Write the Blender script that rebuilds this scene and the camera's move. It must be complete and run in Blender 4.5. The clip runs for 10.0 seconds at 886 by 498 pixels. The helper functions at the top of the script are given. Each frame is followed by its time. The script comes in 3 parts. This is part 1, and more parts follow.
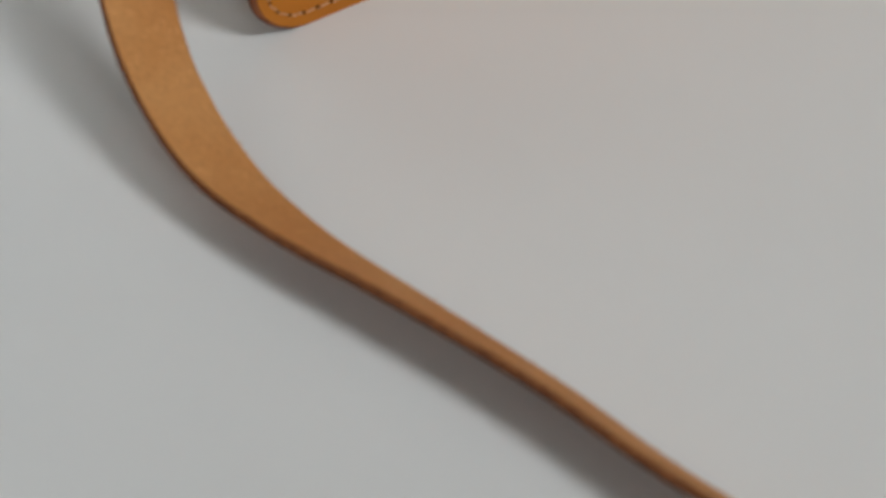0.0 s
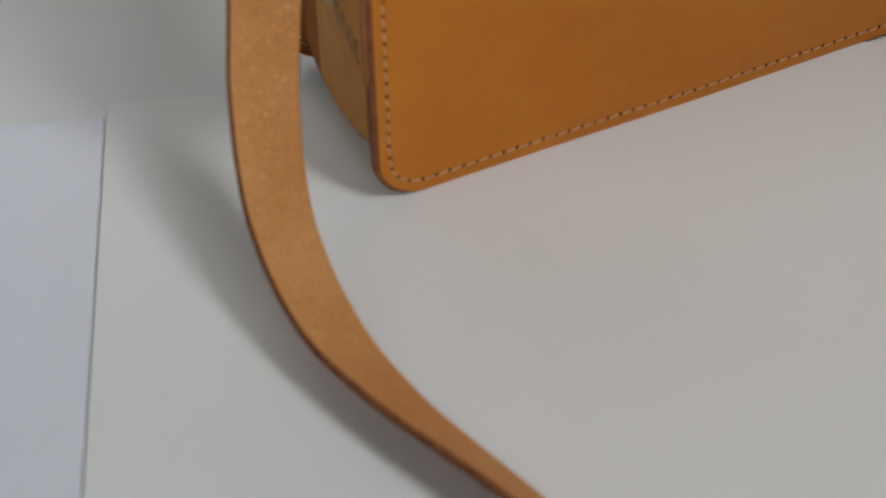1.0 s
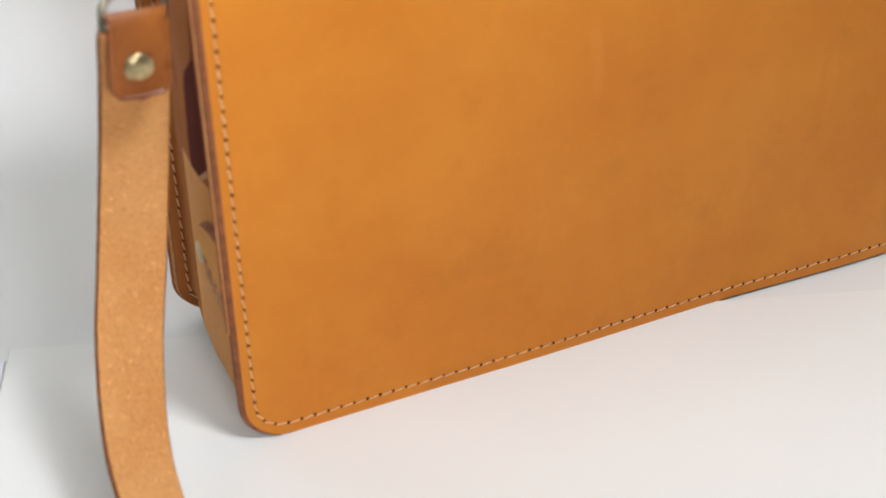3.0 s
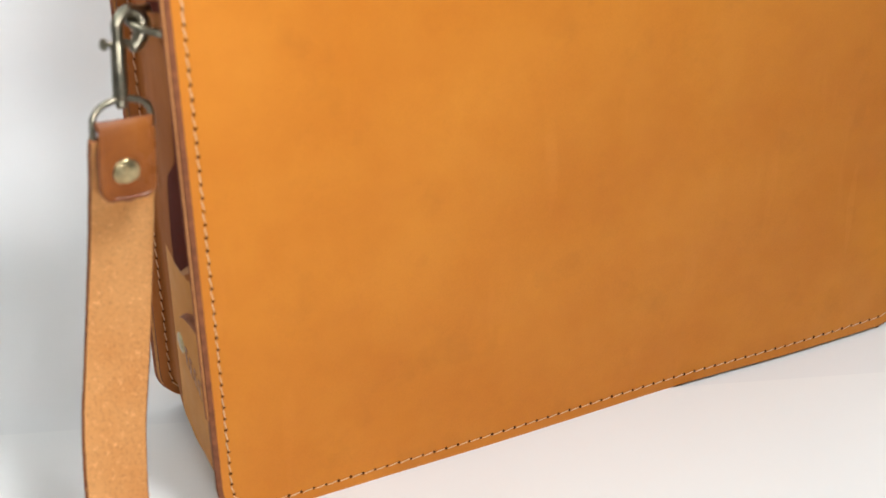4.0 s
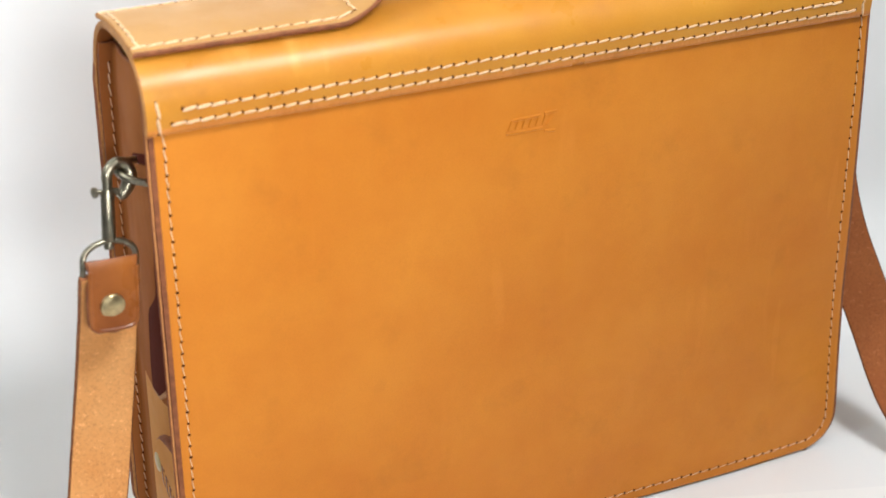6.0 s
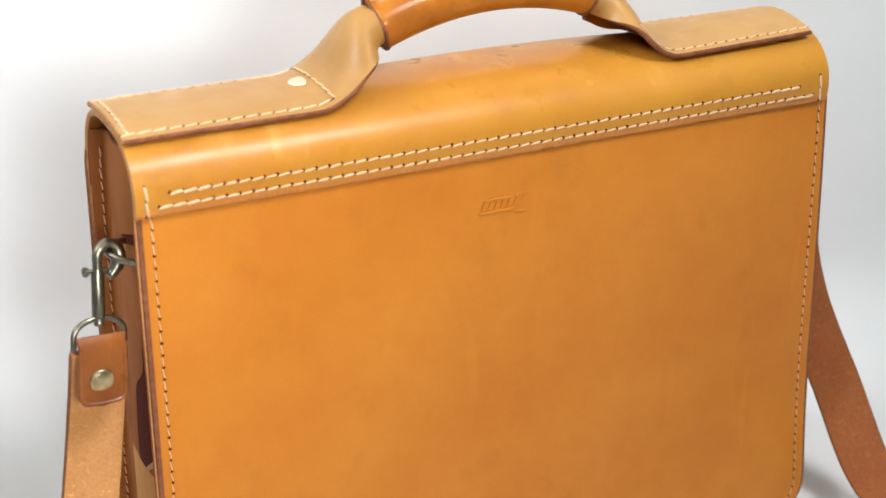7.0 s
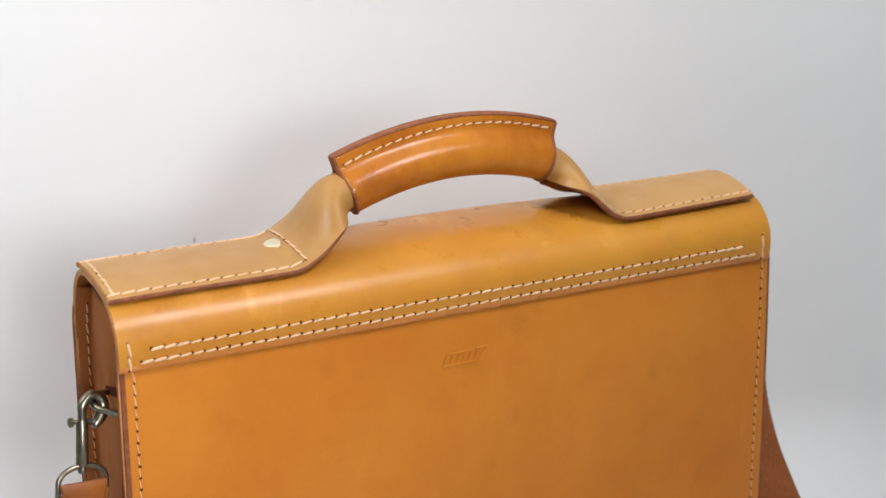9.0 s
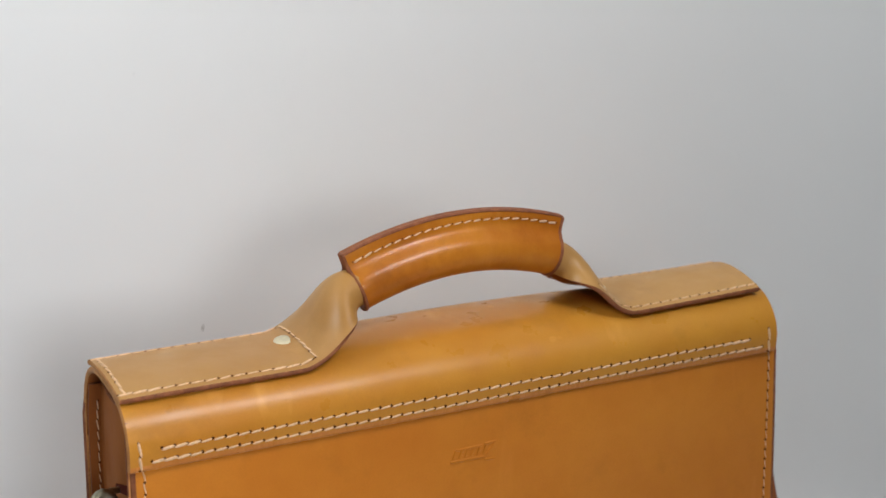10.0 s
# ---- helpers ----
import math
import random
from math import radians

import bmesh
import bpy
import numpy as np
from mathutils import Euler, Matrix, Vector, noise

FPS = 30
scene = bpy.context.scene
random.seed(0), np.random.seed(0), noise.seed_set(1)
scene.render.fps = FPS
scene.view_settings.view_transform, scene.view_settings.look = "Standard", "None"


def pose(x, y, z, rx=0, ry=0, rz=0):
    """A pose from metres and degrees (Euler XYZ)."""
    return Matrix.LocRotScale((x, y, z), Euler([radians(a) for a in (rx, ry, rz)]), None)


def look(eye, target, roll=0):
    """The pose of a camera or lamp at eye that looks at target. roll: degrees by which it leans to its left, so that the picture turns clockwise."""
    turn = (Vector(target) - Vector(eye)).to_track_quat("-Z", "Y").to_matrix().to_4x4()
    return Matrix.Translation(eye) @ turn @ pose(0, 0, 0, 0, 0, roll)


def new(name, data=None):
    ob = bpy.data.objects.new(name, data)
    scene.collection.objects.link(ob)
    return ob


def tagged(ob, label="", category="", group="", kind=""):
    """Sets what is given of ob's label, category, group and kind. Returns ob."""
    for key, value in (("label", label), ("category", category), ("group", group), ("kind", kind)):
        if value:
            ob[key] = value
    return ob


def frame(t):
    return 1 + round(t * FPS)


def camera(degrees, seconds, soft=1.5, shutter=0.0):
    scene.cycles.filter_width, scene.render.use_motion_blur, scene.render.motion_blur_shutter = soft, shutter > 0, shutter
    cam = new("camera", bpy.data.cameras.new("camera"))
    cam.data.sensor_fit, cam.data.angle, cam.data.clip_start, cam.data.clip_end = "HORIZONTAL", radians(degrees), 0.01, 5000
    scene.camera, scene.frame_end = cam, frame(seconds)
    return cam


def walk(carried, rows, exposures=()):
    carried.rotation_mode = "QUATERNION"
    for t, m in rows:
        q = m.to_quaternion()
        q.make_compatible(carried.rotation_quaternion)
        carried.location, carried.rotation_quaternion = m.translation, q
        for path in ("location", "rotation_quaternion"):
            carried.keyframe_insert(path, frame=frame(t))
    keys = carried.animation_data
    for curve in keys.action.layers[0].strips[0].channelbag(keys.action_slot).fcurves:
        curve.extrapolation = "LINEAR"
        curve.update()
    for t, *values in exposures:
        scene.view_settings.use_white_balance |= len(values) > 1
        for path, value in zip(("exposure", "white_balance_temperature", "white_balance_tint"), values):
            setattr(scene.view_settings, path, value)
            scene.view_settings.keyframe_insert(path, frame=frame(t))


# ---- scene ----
cam = camera(32.9, 10.0, shutter=0.15)
cam.data.dof.use_dof, cam.data.dof.focus_distance, cam.data.dof.aperture_fstop = True, 0.77, 9.5

PATH = [
    (0, (-0.359, -0.424, 0.374), (0.314, 0.741, -1.106), -2.8),
    (0.2, (-0.377, -0.425, 0.382), (0.313, 0.774, -1.062), -1.5),
    (0.5, (-0.37, -0.412, 0.395), (0.272, 0.812, -1.051), -1.4),
    (1, (-0.361, -0.414, 0.414), (0.256, 0.873, -0.988), -0.8),
    (1.5, (-0.333, -0.42, 0.414), (0.252, 0.947, -0.923), -2.3),
    (2, (-0.322, -0.439, 0.423), (0.297, 0.973, -0.851), -1.7),
    (2.5, (-0.315, -0.458, 0.435), (0.338, 0.99, -0.78), -1.2),
    (3, (-0.312, -0.477, 0.444), (0.363, 1.014, -0.705), -0.8),
    (3.2, (-0.312, -0.488, 0.45), (0.363, 1.024, -0.672), -1.1),
    (4.3, (-0.323, -0.524, 0.473), (0.421, 1.027, -0.548), -0.2),
    (4.5, (-0.321, -0.533, 0.475), (0.427, 1.029, -0.525), -0.2),
    (5, (-0.324, -0.548, 0.487), (0.441, 1.023, -0.486), -0.0),
    (5.5, (-0.334, -0.563, 0.496), (0.443, 1.026, -0.438), -0.1),
    (5.7, (-0.335, -0.565, 0.499), (0.445, 1.03, -0.421), 0.1),
    (6.8, (-0.346, -0.591, 0.52), (0.478, 1.027, -0.318), 0.4),
    (7, (-0.343, -0.597, 0.522), (0.478, 1.033, -0.296), 0.3),
    (7.5, (-0.347, -0.607, 0.529), (0.488, 1.037, -0.245), 0.4),
    (8, (-0.351, -0.618, 0.534), (0.497, 1.041, -0.194), 0.4),
    (8.5, (-0.352, -0.631, 0.542), (0.502, 1.041, -0.147), 0.4),
    (9, (-0.353, -0.64, 0.551), (0.514, 1.04, -0.102), 0.6),
    (9.5, (-0.351, -0.641, 0.562), (0.516, 1.052, -0.057), 0.5),
    (10, (-0.356, -0.639, 0.569), (0.518, 1.065, -0.003), 0.5),
]
EXPOSURES = [(0.0, -1.28, 6500, 8.5), (1.0, -1.37, 6500, 8.5), (1.5, -1.10, 6500, 9), (2.0, -0.65, 6500, 10), (2.5, -0.40, 6500, 10), (3.0, -0.35, 6500, 10), (4.5, -0.15, 6500, 10),
             (5.5, -0.10, 6500, 10), (7.0, -0.18, 6500, 10), (8.0, -0.32, 6500, 12), (8.5, -0.44, 6500, 12), (9.2, -0.64, 6500, 12.5), (10.0, -1.00, 6500, 11.5)]
walk(cam, [(t, look(eye, target, roll)) for t, eye, target, roll in PATH], EXPOSURES)


# ---- world, lamps ----
world = bpy.data.worlds.new("world")
scene.world = world
world.use_nodes = True
wn = world.node_tree
sky = wn.nodes.new("ShaderNodeTexSky")
sky.sky_type, sky.sun_disc, sky.sun_elevation, sky.sun_rotation = "NISHITA", False, radians(40), radians(150)
wn.links.new(sky.outputs[0], wn.nodes["Background"].inputs[0])
wn.nodes["Background"].inputs[1].default_value = 0.1


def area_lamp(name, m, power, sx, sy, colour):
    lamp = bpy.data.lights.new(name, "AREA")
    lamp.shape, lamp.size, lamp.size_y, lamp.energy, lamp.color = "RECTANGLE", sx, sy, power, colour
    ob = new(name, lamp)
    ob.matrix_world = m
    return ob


key = area_lamp("ceiling_lamp", look((0.25, -0.82, 1.42), (-0.21, 0.0, 0.27)), 6.7, 0.34, 0.34, (0.97, 0.985, 1.0))
key.data.spread = radians(98)
south = area_lamp("window_light_south", look((-0.34, -1.66, 0.82), (-0.60, 0.30, 0.50)), 4.4, 0.40, 0.38, (0.97, 0.98, 0.98))
south.data.spread = radians(50)
# unseen fill lamp, added to brighten the left side
west = area_lamp("fill_light_west", look((-0.96, 0.05, 1.20), (0, 0.05, 1.20)), 19.0, 0.6, 0.4, (0.94, 1.0, 0.99))
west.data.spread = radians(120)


# ---- materials ----
def nodes_of(name, rough=0.5, metal=0.0):
    m = bpy.data.materials.new(name)
    m.use_nodes = True
    t = m.node_tree
    p = t.nodes["Principled BSDF"]
    p.inputs["Roughness"].default_value, p.inputs["Metallic"].default_value = rough, metal
    return m, t, p


def noise_tex(t, scale, detail=4.0, rough=0.55, stretch=(1, 1, 1), offset=(0, 0, 0)):
    co = t.nodes.new("ShaderNodeTexCoord")
    mp = t.nodes.new("ShaderNodeMapping")
    mp.inputs["Scale"].default_value = stretch
    mp.inputs["Location"].default_value = offset
    n = t.nodes.new("ShaderNodeTexNoise")
    n.inputs["Scale"].default_value, n.inputs["Detail"].default_value, n.inputs["Roughness"].default_value = scale, detail, rough
    t.links.new(co.outputs["Object"], mp.inputs[0])
    t.links.new(mp.outputs[0], n.inputs["Vector"])
    return n.outputs["Fac"]


def ramp(t, fac, stops):
    r = t.nodes.new("ShaderNodeValToRGB")
    e = r.color_ramp.elements
    while len(e) < len(stops):
        e.new(0.5)
    for el, (p, c) in zip(e, stops):
        el.position = p
        el.color = (*c, 1) if len(c) == 3 else c
    t.links.new(fac, r.inputs[0])
    return r.outputs[0]


def mix(t, kind, fac, a, b):
    m = t.nodes.new("ShaderNodeMix")
    m.data_type, m.blend_type = "RGBA", kind
    for sock, v in ((m.inputs[0], fac), (m.inputs[6], a), (m.inputs[7], b)):
        if isinstance(v, bpy.types.NodeSocket):
            t.links.new(v, sock)
        elif isinstance(v, (int, float)):
            sock.default_value = v
        else:
            sock.default_value = (*v, 1)
    return m.outputs[2]


def add_bump(t, p, layers):
    """layers: (height socket, strength, distance), coarse to fine"""
    prev = None
    for h, strength, dist in layers:
        b = t.nodes.new("ShaderNodeBump")
        b.inputs["Strength"].default_value, b.inputs["Distance"].default_value = strength, dist
        t.links.new(h, b.inputs["Height"])
        if prev:
            t.links.new(prev, b.inputs["Normal"])
        prev = b.outputs[0]
    t.links.new(prev, p.inputs["Normal"])
    t.links.new(prev, p.inputs["Coat Normal"])


def grey(v):
    return (v, v, v)


def leather(name, light, dark, rough=0.38, spots=0.2, coat=0.12, spec=0.36, crinkle=0.0, coat_rough=0.28, scuffs=0.38, streak=(1, 1, 0.22), cloud_scale=8):
    """smooth vegetable-tanned hide: cloudy colour, a finer mottle, stains, pale scuffs, a few scratches, pores; crinkle: creases across x"""
    m, t, p = nodes_of(name, rough)
    cloud = noise_tex(t, cloud_scale, 4, 0.6, (1, 1, 1.1))
    col = ramp(t, cloud, [(0.32, dark), (0.65, light)])
    mottle = noise_tex(t, 62, 4, 0.6, (1, 1, 0.8), (1.3, 4.2, 0.4))
    col = mix(t, "MULTIPLY", 1.0, col, ramp(t, mottle, [(0.30, (0.96, 0.93, 0.88)), (0.60, grey(1))]))
    stain = ramp(t, noise_tex(t, 34, 5, 0.6, (1, 1, 0.9), (3.1, 0.7, 1.9)), [(0.58, grey(1)), (0.80, grey(1 - spots))])
    col = mix(t, "MULTIPLY", 0.8, col, stain)
    flecks = ramp(t, noise_tex(t, 120, 5, 0.7, (1, 1, 0.7), (5.5, 2.2, 8.1)), [(0.70, grey(1)), (0.80, grey(1 - spots * 0.9))])
    col = mix(t, "MULTIPLY", 0.8, col, flecks)
    pale = tuple(min(1, c * 1.2 + 0.03) for c in light)
    scuff = ramp(t, noise_tex(t, 46, 3, 0.5, streak, (7, 2, 5)), [(0.62, grey(0)), (0.78, grey(scuffs))])
    col = mix(t, "MIX", scuff, col, pale)
    scratch = ramp(t, noise_tex(t, 70, 2, 0.4, (1, 1, 0.12), (2.6, 9.1, 3.3)), [(0.725, grey(0)), (0.75, grey(scuffs * 0.45))])
    col = mix(t, "MIX", scratch, col, pale)
    pores = noise_tex(t, 1400, 2, 0.5)
    col = mix(t, "MULTIPLY", 0.14, col, ramp(t, pores, [(0.35, grey(0.72)), (0.6, grey(1))]))
    t.links.new(col, p.inputs["Base Color"])
    t.links.new(ramp(t, noise_tex(t, 55, 4), [(0.3, grey(rough - 0.07)), (0.7, grey(rough + 0.12))]), p.inputs["Roughness"])
    p.inputs["Specular IOR Level"].default_value = spec
    p.inputs["Coat Weight"].default_value, p.inputs["Coat Roughness"].default_value = coat, coat_rough
    layers = [(noise_tex(t, 11, 3, 0.5), 0.3, 0.004), (noise_tex(t, 90, 4), 0.07, 0.0010), (pores, 0.18, 0.00022)]
    if crinkle:
        layers.insert(2, (noise_tex(t, 330, 3, 0.6, (1, 0.16, 0.16)), crinkle, 0.0007))
    add_bump(t, p, layers)
    return m


def burnished(name, light, dark):
    m, t, p = nodes_of(name, 0.6)
    p.inputs["Specular IOR Level"].default_value = 0.15
    t.links.new(ramp(t, noise_tex(t, 240, 5, 0.65), [(0.3, dark), (0.7, light)]), p.inputs["Base Color"])
    add_bump(t, p, [(noise_tex(t, 500, 4), 0.35, 0.0005)])
    return m


def suede_leather(name, light, mid, dark):
    """flesh side of the hide: fibrous, speckled, matt"""
    m, t, p = nodes_of(name, 0.85)
    col = ramp(t, noise_tex(t, 20, 4, 0.6), [(0.3, mid), (0.7, light)])
    fib = noise_tex(t, 620, 4, 0.7)
    col = mix(t, "MULTIPLY", 0.85, col, ramp(t, fib, [(0.30, grey(0.68)), (0.5, grey(0.95)), (0.68, grey(1.0))]))
    flecks = ramp(t, noise_tex(t, 380, 5, 0.75, (1, 0.6, 1), (2, 5, 1)), [(0.57, grey(0)), (0.69, grey(0.5))])
    col = mix(t, "MIX", flecks, col, tuple(min(1, 1.5 * c + 0.06) for c in light))
    marks = ramp(t, noise_tex(t, 130, 5, 0.7, offset=(9, 1, 4)), [(0.70, grey(0)), (0.80, grey(0.14))])
    col = mix(t, "MIX", marks, col, dark)
    t.links.new(col, p.inputs["Base Color"])
    add_bump(t, p, [(noise_tex(t, 60, 4), 0.25, 0.002), (fib, 0.5, 0.0006)])
    return m


def plain(name, col, rough, metal=0.0, vary=0.12, scale=300, bump=0.2, spec=0.5):
    m, t, p = nodes_of(name, rough, metal)
    p.inputs["Specular IOR Level"].default_value = spec
    f = noise_tex(t, scale, 4, 0.6)
    t.links.new(ramp(t, f, [(0.3, tuple(c * (1 - vary) for c in col)), (0.7, tuple(min(1, c * (1 + vary)) for c in col))]), p.inputs["Base Color"])
    add_bump(t, p, [(f, bump, 0.0003)])
    return m


def paper(name, col, rough=0.7):
    m, t, p = nodes_of(name, rough)
    c = ramp(t, noise_tex(t, 5, 3), [(0.3, tuple(v * 0.97 for v in col)), (0.7, col)])
    c = mix(t, "MULTIPLY", 1.0, c, ramp(t, noise_tex(t, 170, 6, 0.8, offset=(4, 4, 0)), [(0.26, grey(0.8)), (0.33, grey(1))]))
    t.links.new(c, p.inputs["Base Color"])
    p.inputs["Specular IOR Level"].default_value = 0.25
    add_bump(t, p, [(noise_tex(t, 7, 3), 0.2, 0.003), (noise_tex(t, 900, 3), 0.12, 0.0002)])
    return m


HIDE = leather("tan_hide", (0.640, 0.229, 0.0240), (0.560, 0.179, 0.0150), 0.42, 0.18, 0.03, 0.21, scuffs=0.25, cloud_scale=10)
HIDE_FLAP = leather("tan_hide_crown", (0.575, 0.260, 0.034), (0.505, 0.194, 0.021), 0.32, 0.25, 0.16, 0.22, scuffs=0.8, streak=(1, 0.4, 0.4))
HIDE_STRIP = leather("tan_hide_strip", (0.465, 0.248, 0.074), (0.40, 0.198, 0.051), 0.44, 0.2, 0.04)
HIDE_GRIP = leather("tan_hide_grip", (0.54, 0.192, 0.016), (0.38, 0.108, 0.008), 0.50, 0.45, 0.42, 0.08, crinkle=0.28, coat_rough=0.23, cloud_scale=24)
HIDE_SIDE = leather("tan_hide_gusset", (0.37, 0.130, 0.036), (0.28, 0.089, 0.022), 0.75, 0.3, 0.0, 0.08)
# yellower tan, with stronger light at the lower left put into the colour
HIDE_SIDE_LIT = leather("tan_hide_gusset_lit", (0.64, 0.300, 0.074), (0.55, 0.232, 0.052), 0.62, 0.3, 0.0, 0.15)
HIDE_TAB = leather("reddish_hide_tab", (0.30, 0.096, 0.019), (0.14, 0.034, 0.007), 0.30, 0.5, 0.34, 0.2, cloud_scale=26)
MARGIN = leather("burnished_margin", (0.60, 0.225, 0.036), (0.50, 0.165, 0.024), 0.32, 0.4, 0.14, crinkle=0.6, scuffs=0.8)
EDGE = burnished("burnished_edge", (0.30, 0.108, 0.048), (0.16, 0.054, 0.026))
FLAP_EDGE = burnished("pale_cut_edge", (0.50, 0.245, 0.085), (0.36, 0.150, 0.050))
STRAP_EDGE = burnished("raw_strap_edge", (0.29, 0.108, 0.038), (0.13, 0.042, 0.018))
SUEDE = suede_leather("flesh_side_hide", (0.63, 0.303, 0.100), (0.54, 0.222, 0.058), (0.25, 0.09, 0.026))
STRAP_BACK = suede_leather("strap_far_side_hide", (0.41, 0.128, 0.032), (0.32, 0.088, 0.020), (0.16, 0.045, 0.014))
# shade inside the gusset's opening and slits, put into a dark colour
PAINTED_SHADE = plain("painted_recess_shade", (0.085, 0.016, 0.009), 0.9, spec=0.05)
THREAD = plain("waxed_thread", (0.74, 0.49, 0.29), 0.6, vary=0.2, scale=900)
HOLE = plain("stitch_hole", (0.085, 0.028, 0.010), 1.0, spec=0.0)
METAL = plain("antique_brass", (0.25, 0.225, 0.165), 0.33, 1.0, vary=0.3, scale=220, bump=0.3)
RIVET = plain("brushed_brass", (0.50, 0.40, 0.22), 0.30, 1.0, vary=0.2, scale=400, bump=0.25)
PALE_RIVET = plain("pale_brass", (0.74, 0.66, 0.47), 0.42, 1.0, vary=0.1, scale=400, bump=0.2)
PAPER = paper("white_paper", (0.80, 0.805, 0.797))
PAPER_COOL = paper("cool_white_paper", (0.76, 0.77, 0.84))
BACKDROP = paper("white_backdrop", (0.765, 0.772, 0.772))
SCUFF = paper("grey_scuff", (0.33, 0.32, 0.30))
ROOM_DARK = paper("brown_wall_paint", (0.13, 0.10, 0.08))
CEILING = paper("pale_ceiling_paint", (0.60, 0.60, 0.59))
ROOM = paper("grey_wall_paint", (0.24, 0.24, 0.24))


# ---- mesh helpers ----
def part(name, bm, material, parent=None, label=""):
    """one bmesh as one mesh object, under a thing or a part"""
    me = bpy.data.meshes.new(name)
    bm.normal_update()
    bm.to_mesh(me)
    bm.free()
    for m in material if isinstance(material, (list, tuple)) else [material]:
        me.materials.append(m)
    for poly in me.polygons:
        poly.use_smooth = True
    me.set_sharp_from_angle(angle=radians(42))
    ob = new(name, me)
    ob.parent = parent
    return tagged(ob, label)


def thing(name, at, label, category, group="", kind=""):
    e = new(name)
    e.empty_display_size = 0.02
    e.location = at
    return tagged(e, label, category, group, kind)


def child(name, bm, material, parent, label=""):
    """a part whose mesh is given in world places"""
    ob = part(name, bm, material, parent, label)
    top = parent
    while top.parent:
        top = top.parent
    if top is parent:
        ob.location = -Vector(top.location)
    return ob


def thick_sheet(P, th, round_edge=0.28, rim=False):
    """A grid of points (rows, columns, xyz) thickened by th against its normal: material 0 on the face, 1 round the edge, 2 behind."""
    P = np.asarray(P, float)
    n, m, _ = P.shape
    du, dv = np.gradient(P, axis=0), np.gradient(P, axis=1)
    N = np.cross(du, dv)
    N /= np.linalg.norm(N, axis=2)[:, :, None] + 1e-12
    bm = bmesh.new()
    face = [[bm.verts.new(P[i, j]) for j in range(m)] for i in range(n)]
    back = [[bm.verts.new(P[i, j] - N[i, j] * th) for j in range(m)] for i in range(n)]
    for i in range(n - 1):
        for j in range(m - 1):
            bm.faces.new((face[i][j], face[i + 1][j], face[i + 1][j + 1], face[i][j + 1])).material_index = 1 if rim and j in (0, 1, m - 3, m - 2) else 0
            bm.faces.new((back[i][j], back[i][j + 1], back[i + 1][j + 1], back[i + 1][j])).material_index = 2
    ring = [(i, 0) for i in range(n)] + [(n - 1, j) for j in range(1, m)] + [(i, m - 1) for i in range(n - 2, -1, -1)] + [(0, j) for j in range(m - 2, 0, -1)]
    k = len(ring)
    rows = []
    for a, (i, j) in enumerate(ring):
        p0, p1 = P[ring[a - 1]], P[ring[(a + 1) % k]]
        out = np.cross(p1 - p0, N[i, j])
        out /= np.linalg.norm(out) + 1e-12
        mids = [bm.verts.new(P[i, j] - N[i, j] * th * f + out * th * round_edge * b) for f, b in ((0.22, 0.75), (0.5, 1.0), (0.78, 0.75))]
        rows.append([face[i][j], *mids, back[i][j]])
    for a in range(k):
        r0, r1 = rows[a], rows[(a + 1) % k]
        for q in range(4):
            bm.faces.new((r0[q], r0[q + 1], r1[q + 1], r1[q])).material_index = 1
    bmesh.ops.recalc_face_normals(bm, faces=bm.faces)
    return bm


def tube(points, radius, segs=10, closed=False):
    """a round bar swept along points; radius may be one number or one for each point"""
    pts = [Vector(p) for p in points]
    n = len(pts)
    rad = radius if isinstance(radius, (list, tuple)) else [radius] * n
    bm = bmesh.new()
    rings, up = [], None
    for i, p in enumerate(pts):
        a, b = (pts[i - 1], pts[(i + 1) % n]) if closed else (pts[max(i - 1, 0)], pts[min(i + 1, n - 1)])
        t = (b - a).normalized()
        if up is None:
            up = Vector((0, 0, 1)) if abs(t.z) < 0.8 else Vector((1, 0, 0))
        up = (up - t * up.dot(t)).normalized()
        side = t.cross(up)
        rings.append([bm.verts.new(p + (up * math.cos(w) + side * math.sin(w)) * rad[i]) for w in (2 * math.pi * k / segs for k in range(segs))])
    for i in range(n if closed else n - 1):
        r0, r1 = rings[i], rings[(i + 1) % n]
        for k in range(segs):
            bm.faces.new((r0[k], r0[(k + 1) % segs], r1[(k + 1) % segs], r1[k]))
    if not closed:
        bm.faces.new(rings[0][::-1])
        bm.faces.new(rings[-1])
    bmesh.ops.recalc_face_normals(bm, faces=bm.faces)
    return bm


def spline(pts, per=8):
    """Catmull-Rom through points"""
    pts = [np.asarray(p, float) for p in pts]
    out = []
    for k in range(len(pts) - 1):
        p0, p1, p2, p3 = pts[max(k - 1, 0)], pts[k], pts[k + 1], pts[min(k + 2, len(pts) - 1)]
        for q in range(per):
            s = q / per
            out.append(0.5 * (2 * p1 + (p2 - p0) * s + (2 * p0 - 5 * p1 + 4 * p2 - p3) * s * s + (3 * p1 - p0 - 3 * p2 + p3) * s ** 3))
    out.append(pts[-1])
    return np.array(out)


def resample(pts, step):
    pts = np.asarray(pts, float)
    d = np.concatenate([[0], np.cumsum(np.linalg.norm(np.diff(pts, axis=0), axis=1))])
    n = max(2, int(round(d[-1] / step)) + 1)
    s = np.linspace(0, d[-1], n)
    return np.stack([np.interp(s, d, pts[:, k]) for k in range(3)], 1)


